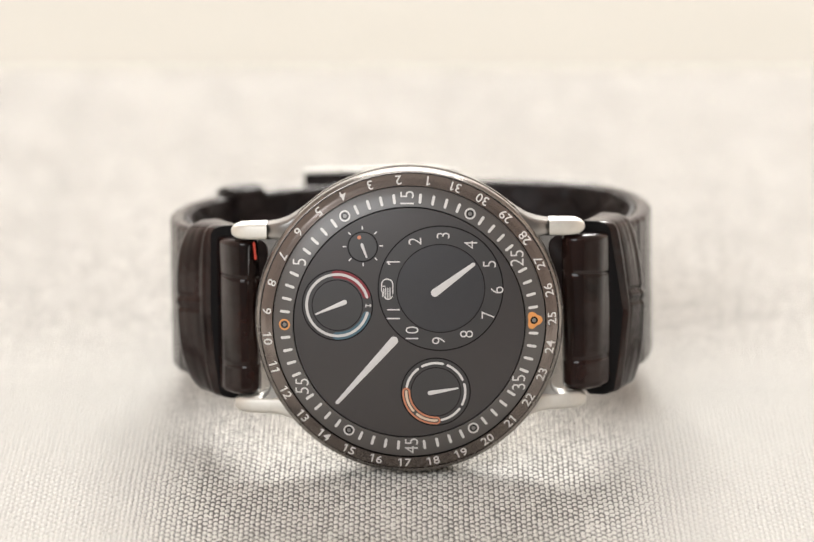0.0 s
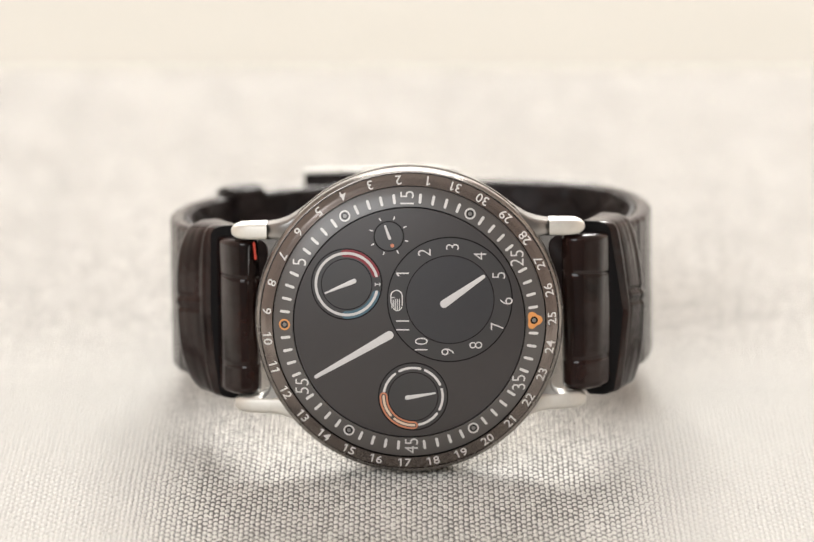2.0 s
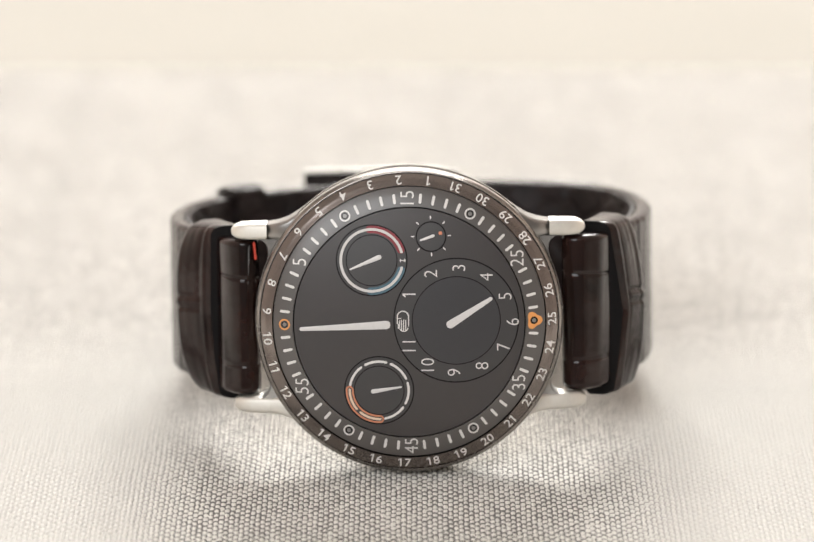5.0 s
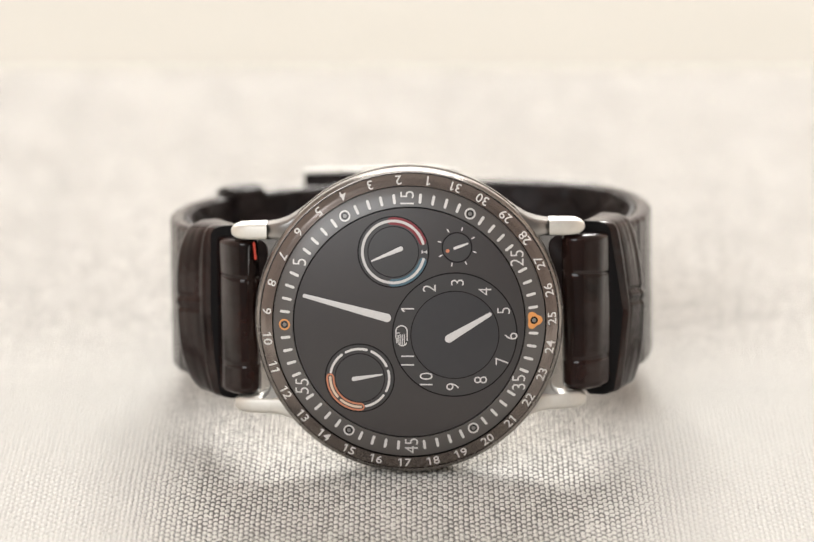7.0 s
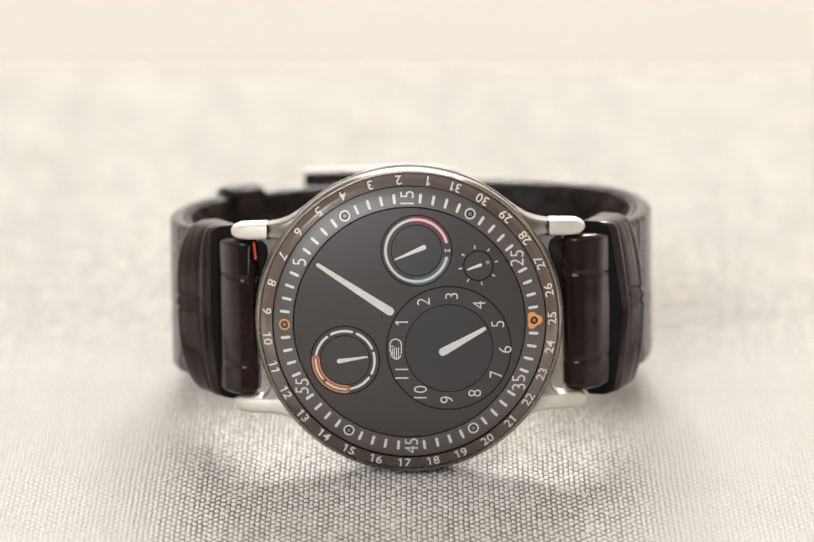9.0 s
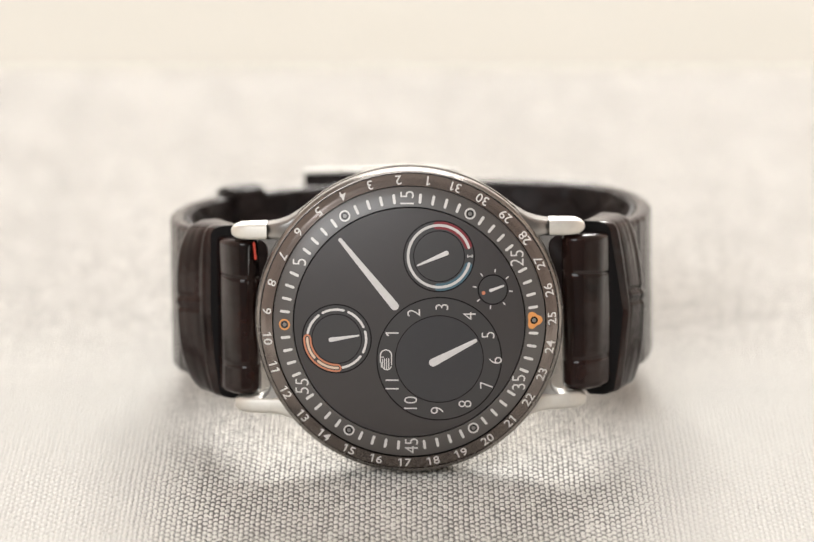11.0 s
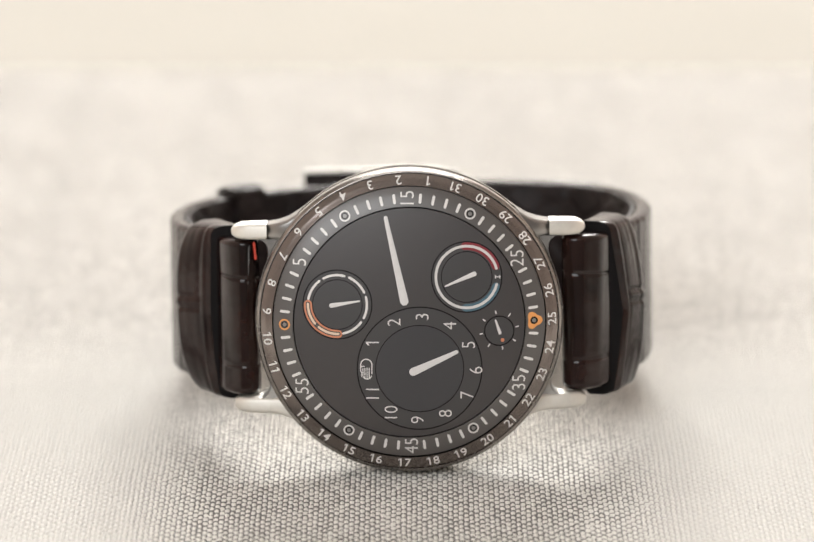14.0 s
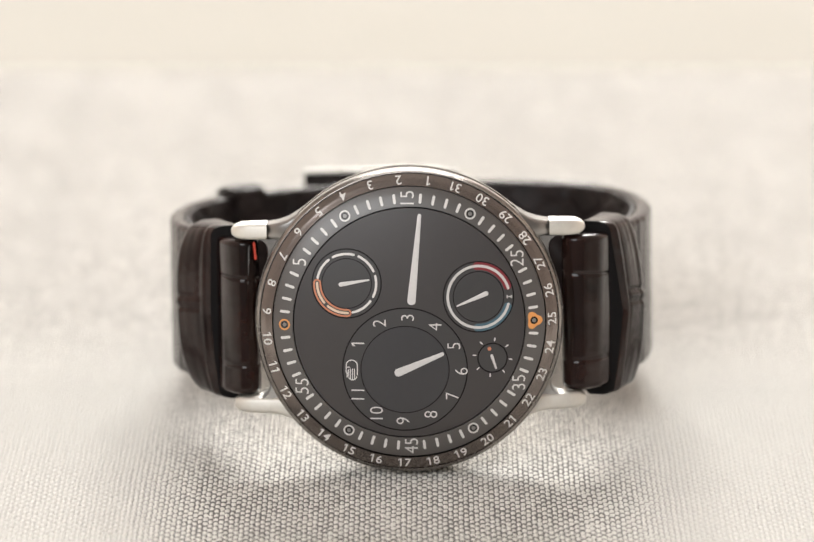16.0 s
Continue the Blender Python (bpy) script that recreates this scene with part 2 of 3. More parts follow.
def flag_ones(bm, top, tall):
    """Gives each plain bar among the characters the small flag of a numeral one."""
    left = set(bm.verts)
    while left:
        island, todo = set(), [left.pop()]
        while todo:
            v = todo.pop()
            island.add(v)
            for e in v.link_edges:
                w = e.other_vert(v)
                if w in left:
                    left.discard(w)
                    todo.append(w)
        xs = [v.co.x for v in island]
        if max(xs) - min(xs) < 0.22 * tall:
            x = min(xs)
            corners = [(x, top), (x - 0.2 * tall, top - 0.15 * tall), (x - 0.2 * tall, top - 0.29 * tall), (x, top - 0.15 * tall)]
            bm.faces.new([bm.verts.new((a, b, 0)) for a, b in corners])


def lettering(text, cap_height, x, y, turn, squeeze, height, lift, base, bold=0.0, cuts=0, flags=False):
    """A mesh of built-in type, its middle at x, y in mm, turned by degrees counter-clockwise, laid on the surface."""
    curve = bpy.data.curves.new("type", "FONT")
    curve.body, curve.align_x, curve.align_y = text, "CENTER", "CENTER"
    curve.size, curve.resolution_u, curve.offset = 1.0, 4, bold
    holder = new("type", curve)
    mesh = bpy.data.meshes.new_from_object(holder.evaluated_get(bpy.context.evaluated_depsgraph_get()))
    bm = bmesh.new()
    bm.from_mesh(mesh)
    bpy.data.objects.remove(holder)
    bpy.data.meshes.remove(mesh)
    bpy.data.curves.remove(curve)
    bmesh.ops.remove_doubles(bm, verts=bm.verts, dist=1e-5)
    xs, ys = [v.co.x for v in bm.verts], [v.co.y for v in bm.verts]
    mx, my, k = (min(xs) + max(xs)) / 2, (min(ys) + max(ys)) / 2, cap_height / (max(ys) - min(ys))
    if flags:
        flag_ones(bm, max(ys), max(ys) - min(ys))
    for i in range(cuts):
        bmesh.ops.bisect_plane(bm, geom=bm.verts[:] + bm.edges[:] + bm.faces[:], plane_co=(0, min(ys) + (max(ys) - min(ys)) * (i + 1) / (cuts + 1), 0), plane_no=(0, 1, 0))
    c, s = math.cos(radians(turn)), math.sin(radians(turn))
    flat = {}
    for v in bm.verts:
        a, b = (v.co.x - mx) * k * squeeze, (v.co.y - my) * k
        flat[v] = (x + a * c - b * s, y + a * s + b * c)
    made = bmesh.ops.extrude_face_region(bm, geom=list(bm.faces))
    tops = [g for g in made["geom"] if isinstance(g, bmesh.types.BMVert)]
    for v, (px, py) in flat.items():
        v.co = (px * MM, py * MM, (height(math.hypot(px, py)) + base) * MM)
    for v in tops:
        a, b = (v.co.x - mx) * k * squeeze, (v.co.y - my) * k
        px, py = x + a * c - b * s, y + a * s + b * c
        v.co = (px * MM, py * MM, (height(math.hypot(px, py)) + lift) * MM)
    return bm


def polar(r, a):
    return r * math.sin(radians(a)), r * math.cos(radians(a))


# ---- room ----
def room():
    """Plain room with a window behind the table and one behind the camera; the table stands in its middle."""
    def slab(name, pieces, material, label=""):
        bm = bmesh.new()
        for p in pieces:
            box(bm, *p)
        ob = finish(name, bm, material, smooth=False)
        return tagged(ob, label, kind="structure")
    fz, cz = -0.75, 2.6
    slab("floor", [(-2.3, 2.3, -2.3, 3.3, fz - 0.1, fz)], M_FLOOR, "brown wooden floor under the table")
    slab("ceiling", [(-2.3, 2.3, -2.3, 3.3, cz, cz + 0.1)], M_CEIL, "plain white plaster ceiling")
    slab("wall_west", [(-2.3, -2.2, -2.2, 3.2, fz, cz)], M_SIDE, "plain tan plaster wall")
    slab("wall_east", [(2.2, 2.3, -2.2, 3.2, fz, cz)], M_SIDE, "plain tan plaster wall")
    for name, y0, y1, z0, z1 in (("wall_north", 3.2, 3.3, 1.35, 2.5), ("wall_south", -2.3, -2.2, 0.75, 1.8)):
        slab(name, [(-2.3, -1.1, y0, y1, fz, cz), (1.1, 2.3, y0, y1, fz, cz), (-1.1, 1.1, y0, y1, fz, z0), (-1.1, 1.1, y0, y1, z1, cz)], M_CEIL if y0 > 0 else M_PLASTER, "plaster wall with a window opening")
        bm = bmesh.new()
        for a, b, c, d in ((-1.1, -1.05, z0, z1), (1.05, 1.1, z0, z1), (-0.025, 0.025, z0 + 0.05, z1 - 0.05), (-1.05, 1.05, z0, z0 + 0.05), (-1.05, 1.05, z1 - 0.05, z1)):
            box(bm, a, b, y0 + 0.02, y1 - 0.02, c, d)
        tagged(finish("window_1" if y0 > 0 else "window_2", bm, M_FRAME, smooth=False), "white painted window frame in the wall", kind="structure")


room()
TABLE_Z = -1.7 * MM


def table():
    root = tagged(new("table"), "table with a smooth cream top under the linen cloth", "table")
    bm = bmesh.new()
    box(bm, -0.75, 0.75, -0.62, 0.75, TABLE_Z - 0.03, TABLE_Z, 0.003)
    part("tabletop", bm, M_TABLE, root, "smooth cream tabletop")
    for x in (-0.7, 0.7):
        for y in (-0.57, 0.70):
            bm = bmesh.new()
            box(bm, x - 0.03, x + 0.03, y - 0.03, y + 0.03, -0.75, TABLE_Z - 0.03, 0.004)
            part("leg", bm, M_LEG, root, "square wooden leg")
    return root


table()


# ---- linen cloth ----
WARP, WEFT = 0.735, 0.74      # thread spacing, mm


def thread_mesh(name, along_y, half_wide, half_high, wave, drop, zx, y0, y1, per=4):
    """Rows of interlaced threads as half tubes, one stretch of the cloth; uneven in width and course."""
    rng = np.random.RandomState(3 if along_y else 4)
    pitch, other = (WARP, WEFT) if along_y else (WEFT, WARP)
    lo, hi = (-zx, zx) if along_y else (y0, y1)
    s0, s1 = (y0, y1) if along_y else (-zx, zx)
    ks = np.arange(round(lo / pitch), round(hi / pitch) + (1 if along_y else 0))
    s = np.arange(round(s0 / other * per), round(s1 / other * per) + 1) * other / per
    k, ss = np.meshgrid(ks, s, indexing="ij")
    sign = 1.0 if along_y else -1.0
    up = sign * wave * np.cos(math.pi * ss / other + math.pi * k)
    drift = np.zeros_like(ss)
    width = np.ones_like(ss)
    for f in (0.011, 0.027, 0.06):
        ph = (0.9 * np.sin(ks * 0.13 + f * 50) + 0.4 * np.sin(ks * 0.37))[:, None]
        own = 6.283 * np.modf(np.abs(np.sin(ks * 12.9898 + f * 78.2)) * 4375.85)[0][:, None]
        drift += 0.03 * np.sin(6.283 * f * ss + ph) + 0.011 * np.sin(6.283 * f * 3 * ss + own)
        width += 0.02 * np.sin(6.283 * f * 2.3 * ss + ph * 2)
    width *= 1 + 0.07 * (np.modf(np.abs(np.sin(ks * 7.13)) * 943.7)[0][:, None] - 0.5) * 2
    height = 1 + 0.10 * (np.modf(np.abs(np.sin(ks * 3.7)) * 617.3)[0][:, None] - 0.5)
    width += 0.05 * (rng.rand(*ss.shape) - 0.5) + (0.27 if along_y else 0.08) * sign * np.cos(math.pi * ss / other + math.pi * k)
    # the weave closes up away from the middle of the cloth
    across = k * pitch if along_y else ss
    close = np.clip((np.abs(across + 1.0) - 26) / 17, 0, 1)
    close = close * close * (3 - 2 * close) * np.clip((60 - (ss if along_y else k * pitch)) / 30, 0, 1)
    width *= 1 + 0.2 * close
    up = up * (1 - 0.6 * close)
    cell = rng.rand(len(ks), int(len(s) / per) + 2)
    bumpy = np.repeat(cell, per, axis=1)[:, :len(s)]
    up = up + 0.13 * (bumpy - 0.5) * (up > 0) * (1 - 0.7 * close)
    width *= 1 + 0.34 * (bumpy - 0.5) * (1 - close)
    drift = drift + 0.09 * (np.repeat(rng.rand(*cell.shape), per, axis=1)[:, :len(s)] - 0.5)
    verts = []
    for c in (math.pi, math.pi * 0.68, math.pi * 0.32, 0.0):
        side = k * pitch + drift + half_wide * width * math.cos(c)
        z = up * height + half_high * math.sin(c) - wave - half_high - drop
        verts.append(np.stack([side, ss, z] if along_y else [ss, side, z], -1))
    v = np.stack(verts, 2)
    n, m, q = v.shape[:3]
    idx = np.arange(n * m * q).reshape(n, m, q)
    a, b, c, d = idx[:, :-1, :-1], idx[:, 1:, :-1], idx[:, 1:, 1:], idx[:, :-1, 1:]
    faces = np.stack([a, b, c, d] if not along_y else [d, c, b, a], -1).reshape(-1, 4)
    mesh = bpy.data.meshes.new(name)
    mesh.vertices.add(n * m * q)
    mesh.vertices.foreach_set("co", (v.reshape(-1) * MM).astype(np.float32))
    mesh.loops.add(faces.size)
    mesh.loops.foreach_set("vertex_index", faces.reshape(-1).astype(np.int32))
    mesh.polygons.add(len(faces))
    mesh.polygons.foreach_set("loop_start", np.arange(0, faces.size, 4, dtype=np.int32))
    mesh.polygons.foreach_set("use_smooth", np.ones(len(faces), dtype=bool))
    tone = mesh.attributes.new("closed", "FLOAT", "POINT")
    tone.data.foreach_set("value", np.repeat(close.reshape(-1), q).astype(np.float32))
    mesh.update(calc_edges=True)
    mesh.validate()
    mesh.materials.append(M_LINEN if along_y else M_WEFT_SHADED)
    return mesh


def tablecloth():
    root = tagged(new("tablecloth"), "natural cream linen cloth spread over the tabletop", "cloth")
    xs = [-420, -300, -200, -130, -92, -86, -40, 0, 40, 86, 92, 130, 200, 300, 420]
    ys = [-330, -220, -140, -90, -62, -54, -25, 0, 25, 50, 70, 90, 110, 130, 150, 165, 180, 194]
    bm = bmesh.new()
    grid = []
    for y in ys:
        row = []
        for x in xs:
            inside = abs(x) < 90 and y > -56
            row.append(bm.verts.new((x * MM, y * MM, (-1.25 if inside else -0.35) * MM)))
        grid.append(row)
    for r, q in zip(grid, grid[1:]):
        for i in range(len(xs) - 1):
            bm.faces.new((r[i], r[i + 1], q[i + 1], q[i]))
    rim = bmesh.ops.extrude_face_region(bm, geom=list(bm.faces))
    for g in rim["geom"]:
        if isinstance(g, bmesh.types.BMVert):
            g.co.z = TABLE_Z
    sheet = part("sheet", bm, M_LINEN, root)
    # the sheet under the threads is coloured dark as shade seen through the gaps
    sheet.data.materials.append(M_WEFT_SHADED)
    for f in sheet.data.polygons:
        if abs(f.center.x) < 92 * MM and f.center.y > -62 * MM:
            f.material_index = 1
    for name, along, wide, high, wave, drop in (("warp_threads", True, 0.262, 0.15, 0.12, 0.0), ("weft_threads", False, 0.27, 0.12, 0.06, 0.16)):
        for zx, y0, y1, per in ((66.0, -50.32, 40.7, 3), (88.0, 40.7, 193.14, 3)):
            ob = new(name, thread_mesh(name, along, wide, high, wave, drop, zx, y0, y1, per))
            ob.parent = root
            tagged(ob, "interlaced linen threads, cream warp and shade-darkened weft", kind="stuff")
    return root


tablecloth()


# ---- watch ----
watch = tagged(new("wristwatch"), "round steel wristwatch with grey dial and brown leather strap", "watch")
watch.matrix_world = pose(0, 0, CASE_Z, 90 - LEAN, 0, 0)


# the lugs and the strap sit a little askew to the dial
ASKEW = Matrix.Translation((0, 0.2 * MM, 0)) @ Matrix.Rotation(radians(0.85), 4, "Z")


def case_parts():
    bm = lathe([(21.8, -1.15), (21.95, -1.2), (22.0, -1.4), (22.14, -4.6), (22.0, -5.4), (21.3, -6.3), (19.6, -8.6), (17.0, -10.6), (15.5, -11.3), (0, -11.6)], 200)
    case = part("case", bm, M_STEEL, watch, "polished steel case", 25)
    bm = lathe([(21.38, -0.35), (21.42, 0.02), (21.55, 0.0), (21.72, -0.22), (21.76, -0.34), (21.86, -0.40), (21.98, -0.65), (22.0, -1.1), (21.3, -1.18)], 200, close=True)
    part("bezel", bm, M_BEZEL, case, "thin dark steel bezel", 25)
    bm = lathe([(21.72, -2.7), (22.19, -2.7), (22.19, -3.2), (21.72, -3.2)], 200, close=True)
    part("case_groove", bm, M_BEZEL, case, "dark line round the case")
    # lugs: lofted arms that grow out of the case's side and dip to the wrist
    stations = [(14.2, 11.55, 16.5, -1.5, -8.6), (15.8, 11.5, 15.3, -1.6, -8.6), (17.2, 11.5, 14.45, -1.8, -8.5), (18.7, 11.5, 13.95, -2.2, -8.4), (20.6, 11.5, 13.8, -2.7, -8.4),
                (23.0, 11.5, 13.75, -3.1, -8.4), (24.2, 11.55, 13.65, -3.6, -8.6), (24.9, 11.75, 13.4, -4.1, -8.4), (25.35, 12.0, 13.1, -4.8, -8.2), (25.55, 12.25, 12.85, -5.6, -8.0)]
    for sx in (-1, 1):
        for sy in (-1, 1):
          # upper shoulders take the darkened copy, lower ones the bright satin, as light falls
          for name, cut, mat, label in (("shoulder", stations[:4] + [(20.5, 11.6, 13.65, -3.2, -8.4) if sy > 0 else (20.4, 11.5, 13.8, -2.72, -8.4)], M_STEEL_SHADED, "steel shoulder of the case"), ("lug", stations[4:], M_BRUSHED, "satin steel lug")):
            bm = bmesh.new()
            rows = []
            for x, u0, u1, n1, n0 in cut:
                b = min(0.55, (u1 - u0) * 0.28)
                ring = [(u0 + b, n1), (u1 - b, n1), (u1 - 0.12, n1 - 0.12), (u1, n1 - b), (u1, n0 + b), (u1 - b, n0), (u0 + b, n0), (u0, n0 + b), (u0, n1 - b), (u0 + 0.12, n1 - 0.12)]
                rows.append([bm.verts.new((sx * (x - (0.25 if x == 20.6 else 0)) * MM, sy * u * MM, n * MM)) for u, n in ring])
            for p, q in zip(rows, rows[1:]):
                for i in range(10):
                    j = (i + 1) % 10
                    bm.faces.new((p[i], p[j], q[j], q[i]))
            bm.faces.new(rows[0])
            bm.faces.new(rows[-1])
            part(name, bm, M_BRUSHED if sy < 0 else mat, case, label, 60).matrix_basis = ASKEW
    # webs that round the inner corner between case and lug
    web = [(18.6, 11.56), (21.6, 11.56), (21.0, 11.3), (20.6, 10.95), (20.35, 10.4), (20.25, 9.6), (20.35, 8.6), (20.6, 7.6), (20.0, 7.6), (19.2, 9.4)]
    for sx in (-1, 1):
        for sy in (-1, 1):
            bm = bmesh.new()
            rows = [[bm.verts.new((sx * (x + dx) * MM, sy * u * MM, z * MM)) for x, u in web] for z, dx in ((-8.2, 0), (-3.3, 0), (-2.95, -0.12))]
            for p, q in zip(rows, rows[1:]):
                for i in range(len(web)):
                    j = (i + 1) % len(web)
                    bm.faces.new((p[i], p[j], q[j], q[i]))
            bm.faces.new(rows[0])
            bm.faces.new(rows[-1])
            bmesh.ops.recalc_face_normals(bm, faces=bm.faces)
            # upper webs darker than lower ones: what each mirrors is set by colour
            part("shoulder_web", bm, M_STEEL_SHADED if sy > 0 else M_CLASP, case, "rounded steel corner between case and lug", 40).matrix_basis = ASKEW
    for sx in (-1, 1):
        bm = bmesh.new()
        bmesh.ops.create_cone(bm, cap_ends=True, segments=16, radius1=0.75 * MM, radius2=0.75 * MM, depth=23.2 * MM,
                              matrix=Matrix.Translation((sx * 23.2 * MM, 0, -6.9 * MM)) @ Matrix.Rotation(math.pi / 2, 4, "X"))
        part("spring_bar", bm, M_BRUSHED, case, "steel strap bar between the lugs").matrix_basis = ASKEW
    return case


case_parts()


# ---- dial ----
def orbit(radius, angle, shift=0.0):
    """Pose of a planet disc on the dome: carried round by the angle, its own upright kept."""
    tilt = math.asin(radius / DOME)
    centre = Matrix.Translation((0, 0, (APEX - DOME) * MM))
    round_ = Matrix.Rotation(radians(-angle), 4, "Z")
    return Matrix.Translation((0, shift * MM, 0)) @ centre @ round_ @ Matrix.Rotation(-tilt, 4, "X") @ round_.inverted() @ Matrix.Translation((0, 0, DOME * MM))


LIFT = Matrix.Translation((0, 0.08 * MM, 0))


def rim_face(r):
    """The date ring's face: rounded, with a soft crest along its middle."""
    return dome(r) + 0.05 * math.exp(-((r - 20.6) / 0.34) ** 2)


def rings():
    bm = lathe([(16.63, dome(16.63) - 0.6)] + [(r, dome(r)) for r in (16.66, 17.3, 17.9, 18.5, 19.0, 19.44)] + [(19.47, dome(19.47) - 0.6)], 200)
    ring = part("minute_ring", bm, M_RING, watch, "grey minute ring with white marks", 20)
    ring.matrix_basis = LIFT
    bm = lathe([(19.62, dome(19.62) - 0.6)] + [(r, rim_face(r)) for r in [19.65 + 0.075 * k for k in range(23)]] + [(21.36, dome(21.36) - 0.4)], 200)
    date = part("date_ring", bm, M_DATE, watch, "glossy brownish date ring with white numerals", 20)
    bm = lathe([(0, -1.2), (16.0, -0.4), (21.4, -0.45)], 160)
    part("dial_base", bm, M_GAP, watch, "black base under the dial rings")
    zero = -91.0
    for m in range(60):
        a = zero + 6 * m
        if m % 5:
            x, y = polar(17.84, a)
            part("minute_mark", solid(bmesh.new(), [pill(x, y, 1.42, 0.40, a)], dome, 0.03, -0.05), M_WHITE, ring)
        elif m % 10:
            x, y = polar(17.92, a)
            part("numeral", lettering(str(m), 1.92, x, y, 90, 0.9, dome, 0.03, -0.05, -0.006), M_WHITE, ring, "white numeral %d" % m)
        else:
            x, y = polar(17.85, a)
            special = m in (0, 30)
            mat = M_ORANGE if special else M_WHITE
            bm = bmesh.new()
            if m == 30:
                pts = []
                for k in range(36):
                    t = 2 * math.pi * k / 36
                    r = 1.02 + 0.20 * math.cos(3 * t)
                    pts.append((x + r * math.cos(t), y + 1.1 * r * math.sin(t)))
                solid(bm, [pts], dome, 0.03, -0.05)
                part("marker", bm, M_ORANGE, ring, "orange shield marker")
                bm = band(bmesh.new(), 0.0001, 0.54, 0, 360, dome, 0.045, 0, 28, x, y)
                part("marker_ring", bm, M_GAP, ring, "dark ring in the shield")
            else:
                band(bm, 0.58, 0.80, 0, 360, dome, 0.03, -0.05, 36, x, y)
                part("marker", bm, mat, ring, "orange ring marker" if special else "white ring marker")
            bm = bmesh.new()
            solid(bm, [[(x + 0.30 * math.cos(t * math.pi / 10), y + 0.30 * math.sin(t * math.pi / 10)) for t in range(20)]], dome, 0.07, -0.05)
            part("marker_bed", band(bmesh.new(), 0.30, 0.44, 0, 360, dome, 0.022, -0.05, 24, x, y) if m != 30 else band(bmesh.new(), 0.40, 0.46, 0, 360, dome, 0.05, -0.05, 24, x, y), M_GAP, ring, "dark circle round the pin")
            part("marker_pin", bm, M_PIN, ring, "small grey metal pin")
    for d in range(1, 32):
        a = -4.3 - 360 / 31 * (d - 2)
        x, y = polar(20.46, a)
        part("date_numeral", lettering(str(d), 1.24, x, y, 180 - a, 1.12, rim_face, 0.03, -0.05, 0.006, 6, True), M_WHITE, date)


rings()


def minute_disc():
    bm = disc(bmesh.new(), 16.48, dome, 0.0, -0.6, 14, 180)
    body = part("minute_disc", bm, M_DIAL, watch, "dark grey turning dial disc", 20)
    bm = pointer(3.3, 15.72, 0.60, 0.27, -138.2, dome, 0.07, -0.02)
    part("minute_pointer", bm, M_HANDW, body, "tapered white minute pointer")
    return body


def small_dial(name, radius, material, label, gap=0.16):
    """A planet disc at the top of the dome; motions() carries it round."""
    bm = disc(bmesh.new(), radius, cap, 0.045, -0.3, 8, 110)
    body = part(name, bm, material, watch, label, 20)
    bm = band(bmesh.new(), radius - 0.02, radius + gap, 0, 360, cap, 0.03, -0.1, 110)
    part("gap_ring", bm, M_GAP, body, "thin black gap round the disc")
    return body


def thin_line(r, body, width=0.12):
    part("engraved_line", band(bmesh.new(), r - width / 2, r + width / 2, 0, 360, cap, 0.062, 0, 100), M_GAP, body, "thin black circle")


def hour_dial():
    body = small_dial("hour_dial", 8.83, M_HOUR, "dark grey hour dial with white numerals")
    bm = disc(bmesh.new(), 6.22, cap, 0.065, -0.2, 6, 100)
    part("centre_disc", bm, M_HOUR_IN, body, "slightly darker centre disc", 20)
    part("engraved_line", band(bmesh.new(), 6.24, 6.36, 0, 360, cap, 0.062, 0, 100), M_GAP, body, "thin black circle")
    # the numerals are set by eye, not evenly
    places = ((7.75, -0.5), (7.67, 1.5), (7.55, 2.7), (7.55, 4.5), (7.78, 3.8), (8.05, 1.8), (7.78, -0.4), (7.53, 0.6), (7.5, 2.3), (7.55, 2.8), (7.67, 1.5))
    for h, (far, ahead) in enumerate(places, 1):
        x, y = polar(far, -90 + 30 * h + ahead)
        part("numeral", lettering(str(h), 1.84, x, y, 90, 0.9, cap, 0.075, 0, -0.012, 0, h == 1), M_WHITE, body, "white numeral %d" % h)
    # emblem at twelve: a rounded outline with four short bars
    x0, y0 = -7.62, -0.05
    bm = bmesh.new()
    band(bm, 0.72, 0.88, -90, 95, cap, 0.075, 0, 20, x0, y0 + 0.62)
    for x, yb, yt in ((-0.48, -1.0, 0.1), (-0.20, -1.32, 0.2), (0.10, -1.42, 0.2), (0.40, -1.3, 0.2)):
        solid(bm, [pill(x0 + x, y0 + (yb + yt) / 2, yt - yb, 0.13, 0)], cap, 0.075, 0)
    band(bm, 0.55, 0.69, 100, 250, cap, 0.075, 0, 14, x0 + 0.12, y0 - 0.85)
    solid(bm, [pill(x0 - 0.80, y0 + 0.12, 1.1, 0.14, 0), pill(x0 + 0.80, y0 - 0.05, 1.45, 0.14, 0), pill(x0 - 0.66, y0 - 0.75, 0.8, 0.13, 0), pill(x0 - 0.55, y0 + 0.38, 0.6, 0.13, 90)], cap, 0.075, 0)
    part("emblem", bm, M_WHITE, body, "small white outlined emblem")
    bm = pointer(-1.0, 6.05, 0.58, 0.27, 0, cap, 0.14, 0.05)
    hand = part("hour_pointer", bm, M_HANDW, body, "tapered white hour pointer")
    return body, hand


